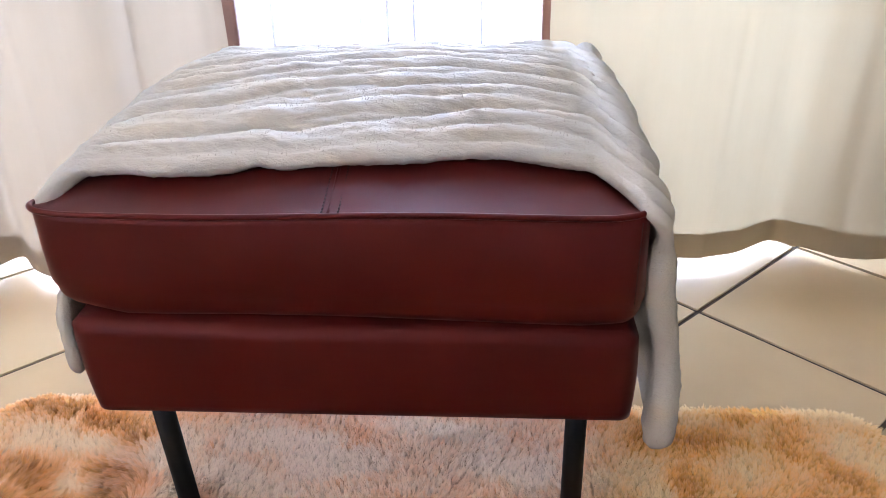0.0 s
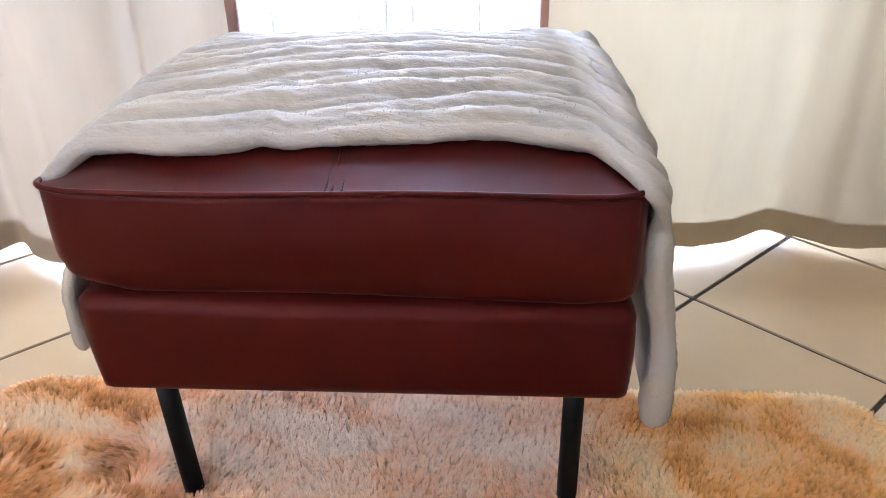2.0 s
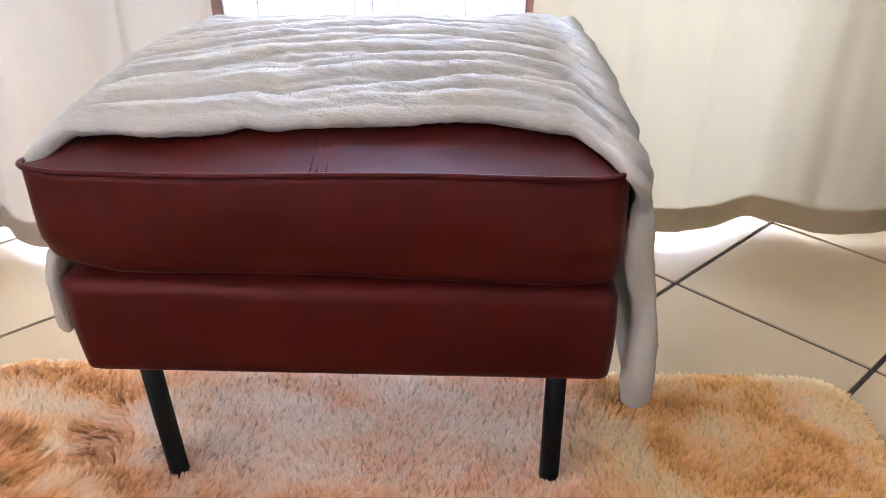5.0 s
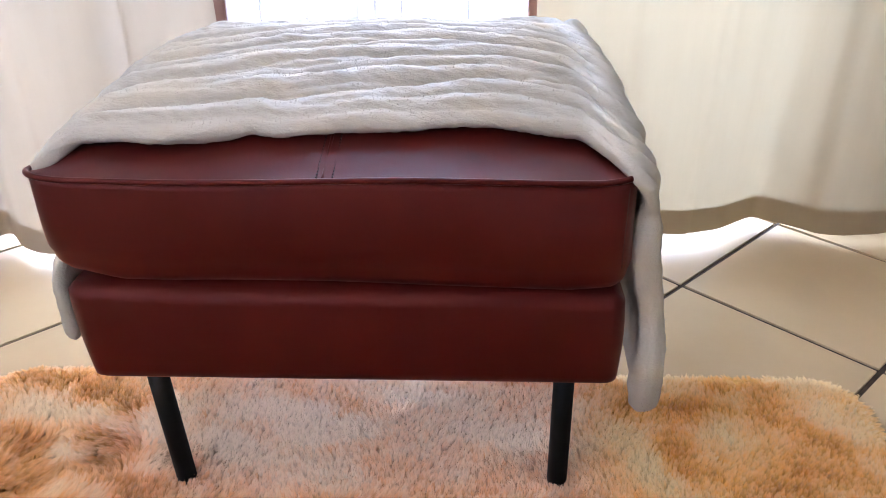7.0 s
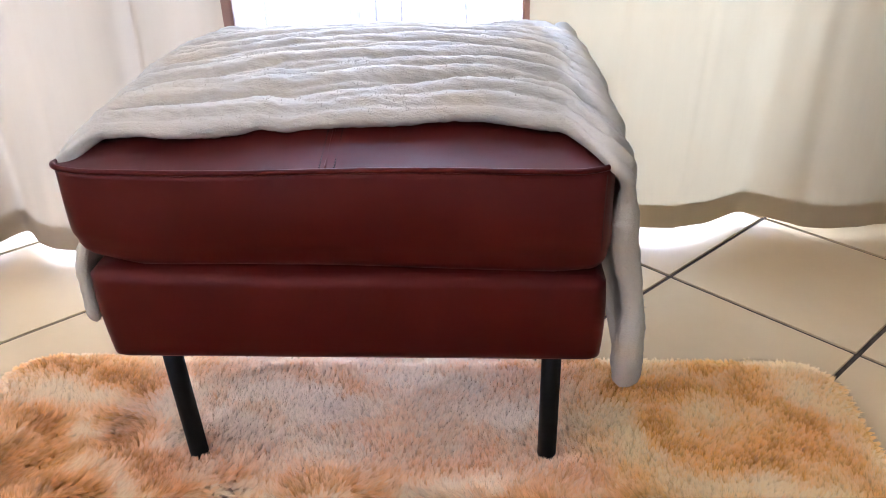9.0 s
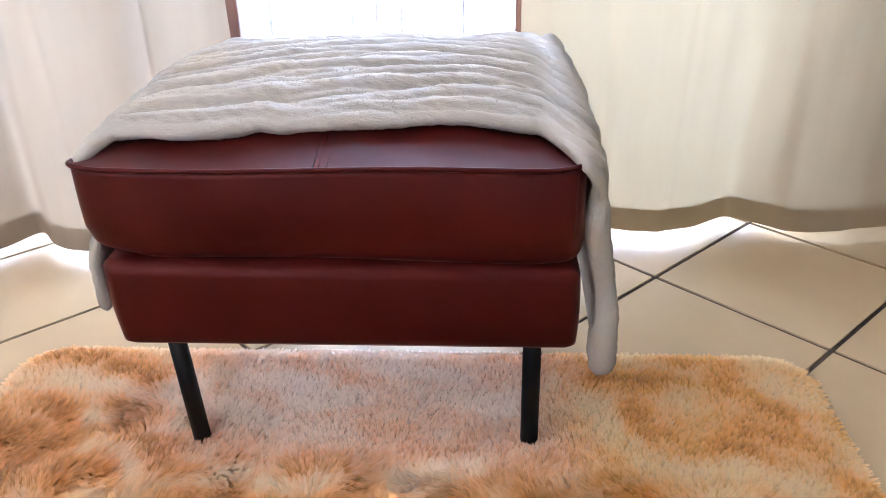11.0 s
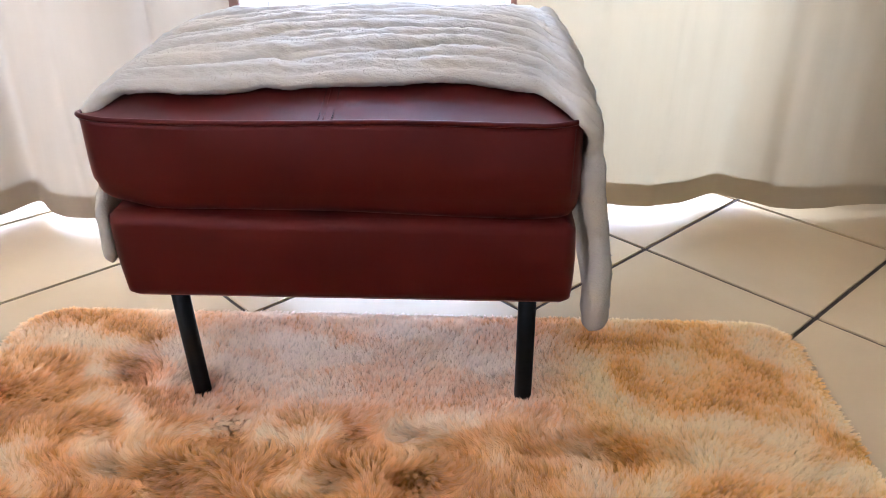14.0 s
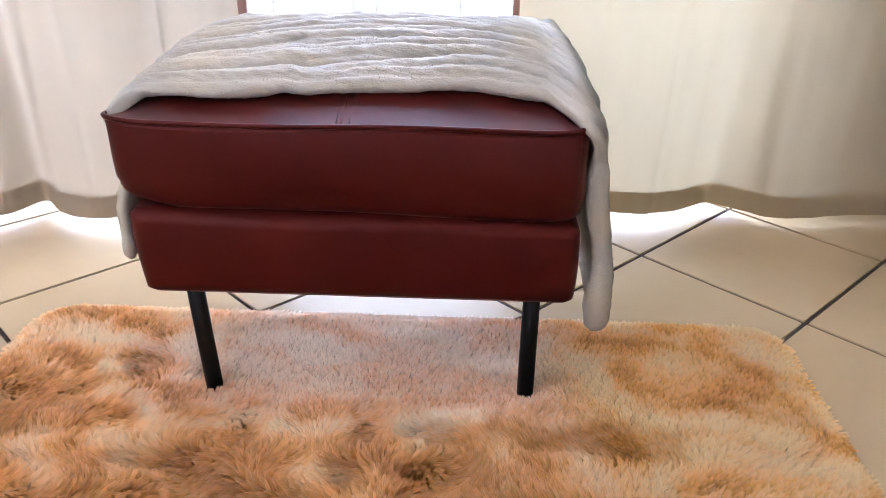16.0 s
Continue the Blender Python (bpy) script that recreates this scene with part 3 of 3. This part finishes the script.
    tube(bm, [(x + nx * 0.0005 - 0.009 * min(1.0, max(0.0, -0.17 - x) / 0.15), y + ny * 0.0005, pip_z(x, y) + 0.001) for x, y, nx, ny in ring], 0.0034, 10, True)
    part("piping", bm, leather, cushion, "raised leather piping along the edge")
    # sewn seam over the top with a row of stitches on either side
    sx = -0.0175
    bm = bmesh.new()
    tube(bm, [(sx - 0.0025, y, cushion_top(sx, y) - 0.0012) for y in (CY0 + 0.004 + 0.012 * k for k in range(46))], 0.0018, 8)
    part("seam_welt", bm, leather, cushion, "folded leather seam across the top")
    bm = bmesh.new()
    for off in (-0.009, 0.008):
        for k in range(36):
            y = CY0 + 0.008 + 0.0055 * k
            x = sx + off
            tube(bm, [(x, y, cushion_top(x, y) + 0.0001), (x, y + 0.0018, cushion_top(x, y + 0.0018) + 0.0007), (x, y + 0.0036, cushion_top(x, y + 0.0036) + 0.0001)], 0.0009, 5)
    for k in range(18):
        z = 0.365 + 0.0052 * k
        tube(bm, [(CX1 - 0.012, CY0 - 0.0085, z), (CX1 - 0.0118, CY0 - 0.0092, z + 0.0016), (CX1 - 0.012, CY0 - 0.0085, z + 0.0034)], 0.0006, 5)
    tagged(part("stitching", bm, thread, cushion, "fine brown stitching"), kind="stuff")
    # legs
    for x, xt, y in ((-0.238, -0.249, 0.042), (0.247, 0.246, 0.048), (-0.238, -0.249, 0.552), (0.247, 0.246, 0.552)):
        bm = bmesh.new()
        tube(bm, [(x, y, 0.006), (x, y, 0.012), ((x + xt) / 2, y, 0.11), (xt, y, 0.214)], 0.0128, 20)
        leg = part("leg", bm, black_metal, ott, "slim round black metal leg")
        bm = bmesh.new()
        tube(bm, [(x, y, 0.0005), (x, y, 0.007)], 0.0118, 16)
        part("foot_cap", bm, rubber, leg, "black rubber foot")
    return ott


make_ottoman()

# ---- throw blanket ----
THICK = 0.009
LEFT_END, RIGHT_END = 0.253, 0.158


def throw_mid(u, y):
    """A point of the throw's middle layer: u runs across the ottoman in metres from its middle, down both sides past the edges."""
    cx = (CX0 + CX1) / 2 + 0.003
    half = 0.324 if u < 0 else 0.325
    a = abs(u)
    sgn = -1 if u < 0 else 1
    bend_r = (0.034 + 0.022 * min(1, max(0, y - 0.03) / 0.2)) if u < 0 else 0.044
    flat = half - bend_r
    arc = bend_r * math.pi / 2
    if a < flat:
        x = cx + u
        z = cushion_top(min(max(x, CX0), CX1), y)
    else:
        z0 = cushion_top(cx + sgn * flat, y)
        b = a - flat
        if b < arc:
            q = b / bend_r
            x, z = cx + sgn * (flat + bend_r * math.sin(q)), z0 - bend_r * (1 - math.cos(q))
        else:
            d = b - arc
            x, z = cx + sgn * (half + (0.10 * d if sgn > 0 else 0.03 * d - 0.008 * min(1, d / 0.09))), z0 - bend_r - d
            x += 0.004 * math.sin(30 * z + 3 * y) * min(1, d / 0.05)
    return Vector((x, y, z + 0.0125))


def throw_front(u):
    """Where the front edge lies, in depth."""
    a = (u + 0.01) / 0.325
    k = min(max((abs(a) - (0.84 if a < 0 else 0.80)) / 0.19, 0), 1)
    k = k * k * (3 - 2 * k)
    y = 0.092 + 0.014 * a + 0.004 * math.sin(16 * u) + 0.003 * math.sin(41 * u + 1) + 0.008 * math.exp(-((u + 0.100) / 0.018) ** 2)
    over = min(max((abs(a) - (0.95 if u < 0 else 1.03)) / 0.12, 0), 1)
    side = 0.014 + (0.056 if u < 0 else 0.028) * over
    if u < 0:
        low = min(max((abs(a) - 1.22) / 0.16, 0), 1)
        side -= 0.046 * low * low * (3 - 2 * low)
    return y * (1 - k) + side * k


def ridge(p, sharp):
    """A rounded ridge between two narrow creases, once for each whole number."""
    q = p - math.floor(p)
    return (1 - abs(2 * q ** 0.8 - 1) ** sharp) - 0.6


def rib(u, y):
    """Uneven gathers of the plush, running across and drifting forwards to one side."""
    d = y - throw_front(u)
    w = -0.075 * u + 0.012 * math.sin(5.3 * u + 0.6 + 8 * y) + 0.007 * math.sin(15 * u + 11 * y) + 0.004 * math.sin(37 * u + 5 * y)
    p = (d + w * min(1, d / 0.06)) / (0.066 + 0.010 * math.sin(4 * u + 9 * y)) + 0.02
    q = (d - 0.05 * u + 0.010 * math.sin(8.1 * u + 2.0 + 13 * y) + 0.005 * math.sin(29 * u)) / 0.039 + 0.4
    part_a = 0.5 + 0.5 * math.sin(6.5 * u + 17 * y + 1.0)
    calm = 1 - 0.65 * min(max((-0.31 - u) / 0.05, 0), 1)
    fine = 0.0016 * math.sin(120 * d + 23 * u + 3 * math.sin(9 * u)) * math.sin(13 * u + 40 * y)
    return calm * (0.0150 * (0.65 + 0.45 * part_a) * ridge(p, 2.2) + 0.0100 * (1 - part_a) * ridge(q, 1.9) + fine)


def plush_dye(p):
    tone = value_noise(p[:, 0] * 8 + 4, p[:, 1] * 26 + p[:, 2] * 10, 23)
    cream = np.clip((tone - 0.5) * 1.8, 0, 1)[:, None]
    # faint tan bands across the hanging end
    for z, wide in ((0.215, 0.010), (0.352, 0.007)):
        cream = np.maximum(cream, 0.9 * np.exp(-((p[:, 2] - z + 0.05 * (p[:, 1] - 0.05)) / wide) ** 2)[:, None])
    return np.array(PLUSH_WHITE) * (1 - cream) + np.array(PLUSH_CREAM) * cream


def make_throw():
    u0, u1 = -(0.288 + 0.0534 + (PIP - 0.015 - LEFT_END)), 0.288 + 0.0534 + (PIP - 0.010 - RIGHT_END)
    us = [u0 + (u1 - u0) * i / 260 for i in range(261)]
    y_back, nv = 0.622, 200

    def frame_at(u, v):
        f = throw_front(u)
        y = f + (y_back - f) * v
        e = 1e-3
        p = throw_mid(u, y)
        du = throw_mid(u + e, y) - throw_mid(u - e, y)
        dv = throw_mid(u, y + e) - throw_mid(u, y - e)
        n = du.cross(dv).normalized()
        return p, n, dv.normalized(), y
    bm, loops, outer = bmesh.new(), [], []
    for u in us:
        d = min(u - u0, u1 - u)
        taper = math.sqrt(max(0.02, 1 - (1 - min(d / 0.022, 1)) ** 2))
        fat = 0.9 + 0.18 * math.sin(34 * u + 0.5) + (0.30 * math.exp(-((u - u1 + 0.07) / 0.05) ** 2)) + (0.8 if u > 0.34 else 0.0) * min(1, max(0, (u - 0.34) / 0.05))
        fat *= 1 - 0.4 * math.exp(-((u + 0.365) / 0.05) ** 2)
        pts = []
        for j in range(nv, -1, -1):
            p, n, t, y = frame_at(u, j / nv)
            roll = 1.15 if j < 2 else 1.0
            pts.append((p + n * (THICK * taper * roll * fat ** 0.3 + rib(u, y) * min(1, j / 8) * taper), n))
        p, n, t, y = frame_at(u, 0)
        r = THICK * taper * 1.15 * fat
        for k in range(1, 8):
            q = math.pi * k / 8
            d2 = n * math.cos(q) - t * math.sin(q) * (1.25 + 0.2 * math.sin(25 * u))
            pts.append((p + d2 * r, (n * math.cos(q) - t * math.sin(q)).normalized()))
        for j in range(0, nv + 1, 20):
            p, n, t, y = frame_at(u, j / nv)
            pts.append((p - n * THICK * taper * 0.9, -n))
        outer.append(pts)
        loops.append([bm.verts.new(p) for p, n in pts])
    grid_faces(bm, loops)
    bm.faces.new(loops[0])
    bm.faces.new(loops[-1][::-1])
    throw = tagged(mesh_ob("throw_blanket", bm, blanket_under_mat), "white plush throw with soft ridges draped over the ottoman", "blanket")
    skin = np.array([v.co[:] for v in throw.data.vertices])
    way = np.array([v.normal[:] for v in throw.data.vertices])
    sa, sb = skin[:, 0] + 0.7 * skin[:, 2], skin[:, 1] + 0.4 * skin[:, 2]
    fluff = 0.0022 * (value_noise(sa * 70, sb * 150, 31) - 0.5) + 0.0018 * (value_noise(sa * 150, sb * 260, 32) - 0.5)
    throw.data.vertices.foreach_set("co", (skin + way * fluff[:, None]).astype(np.float32).ravel())
    at = throw.data.attributes.new("dye", "FLOAT_COLOR", "POINT")
    at.data.foreach_set("color", np.concatenate([plush_dye(skin), np.ones((len(skin), 1))], 1).astype(np.float32).ravel())
    P = np.array([[p[:] for p, n in row[:nv + 6]] for row in outer])
    N = np.array([[n[:] for p, n in row[:nv + 6]] for row in outer])
    rs = np.random.RandomState(5)
    # areas of the cells, so that the fibres stand evenly
    A = np.linalg.norm(np.cross(P[1:, :-1] - P[:-1, :-1], P[:-1, 1:] - P[:-1, :-1]), axis=2)
    back = np.arange(A.shape[1])[None, :] < 25
    A = np.where(back, A * 0.3, A)
    n = 22000
    pick = rs.choice(A.size, n, p=(A / A.sum()).ravel())
    i, j = np.divmod(pick, A.shape[1])
    a, b = rs.rand(n, 1), rs.rand(n, 1)
    mix = lambda M: (M[i, j] * (1 - a) + M[i + 1, j] * a) * (1 - b) + (M[i, j + 1] * (1 - a) + M[i + 1, j + 1] * a) * b
    root, up = mix(P), mix(N)
    up += rs.randn(n, 3) * 0.2
    up /= np.linalg.norm(up, axis=1, keepdims=True)
    sx, sy = root[:, 0] * 30 + root[:, 2] * 22, root[:, 1] * 30
    # the nap is brushed towards the back, with a little sway
    bend = np.stack([0.0040 * (value_noise(sx, sy, 21) - 0.5), 0.0036 + 0.0030 * (value_noise(sx + 9, sy, 22) - 0.5), np.where(root[:, 2] > 0.44, -0.0004, -0.0022)], 1)
    bend -= up * (bend * up).sum(1, keepdims=True)
    stay = (root[:, 2] > 0.44) | (rs.rand(n) < 0.35)
    root, up, bend = root[stay], up[stay], bend[stay]
    n = len(root)
    dye = plush_dye(root) * (0.93 + 0.12 * rs.rand(n, 1))
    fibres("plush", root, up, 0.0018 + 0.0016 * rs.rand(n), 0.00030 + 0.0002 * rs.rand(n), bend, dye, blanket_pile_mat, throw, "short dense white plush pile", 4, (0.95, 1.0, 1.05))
    return throw


PLUSH_WHITE, PLUSH_CREAM = (0.405, 0.372, 0.318), (0.43, 0.375, 0.29)
make_throw()

# ---- floor tiles ----
def make_tiles():
    """Square tiles laid at 45 degrees; the joints of one direction were set slightly unevenly."""
    gap, c = 0.0085, math.sqrt(0.5)
    along = [-0.467 - 0.500 * k for k in range(9, 0, -1)] + [-0.467, 0.046, 0.520, 1.010] + [1.010 + 0.497 * k for k in range(1, 9)]
    across = [1.103 + 0.523 * k for k in range(-13, 9)]
    shapes = {}
    for p0, p1 in zip(across, across[1:]):
        for q0, q1 in zip(along, along[1:]):
            p, q, sp, sq = c * (p0 + p1) / 2, c * (q0 + q1) / 2, c * (p1 - p0), c * (q1 - q0)
            x, y = c * (p - q), c * (p + q)
            reach, north = c * (sp + sq) / 2, Y1 + (0.15 if WX0 < x < WX1 else 0.02)
            lo, hi = (X0 - 0.02, Y0 - 0.02), (X1 + 0.02, north)
            if x + reach < lo[0] or x - reach > hi[0] or y + reach < lo[1] or y - reach > hi[1]:
                continue
            place = pose(x, y, random.uniform(-0.0004, 0.0), 0, 0, 45)
            corner, far = (-(sp - gap) / 2, -(sq - gap) / 2, -0.008), ((sp - gap) / 2, (sq - gap) / 2, 0.0)
            if x - reach < lo[0] or x + reach > hi[0] or y - reach < lo[1] or y + reach > hi[1]:
                # cut along the wall
                bm = add_box(bmesh.new(), corner, far)
                bmesh.ops.transform(bm, matrix=place, verts=bm.verts)
                for co, no in (((lo[0], 0, 0), (-1, 0, 0)), ((hi[0], 0, 0), (1, 0, 0)), ((0, lo[1], 0), (0, -1, 0)), ((0, hi[1], 0), (0, 1, 0))):
                    bmesh.ops.bisect_plane(bm, geom=bm.verts[:] + bm.edges[:] + bm.faces[:], plane_co=co, plane_no=no, clear_outer=True)
                if len(bm.faces) > 2:
                    mesh_ob("tile", bm, tile_mat, floor, smooth=False)
                else:
                    bm.free()
                continue
            key = round(sq, 4)
            if key in shapes:
                ob = new("tile", shapes[key])
            else:
                ob = mesh_ob("tile", add_box(bmesh.new(), corner, far, 0.0012), tile_mat, smooth=False)
                shapes[key] = ob.data
            ob.parent = floor
            ob.matrix_basis = place


make_tiles()
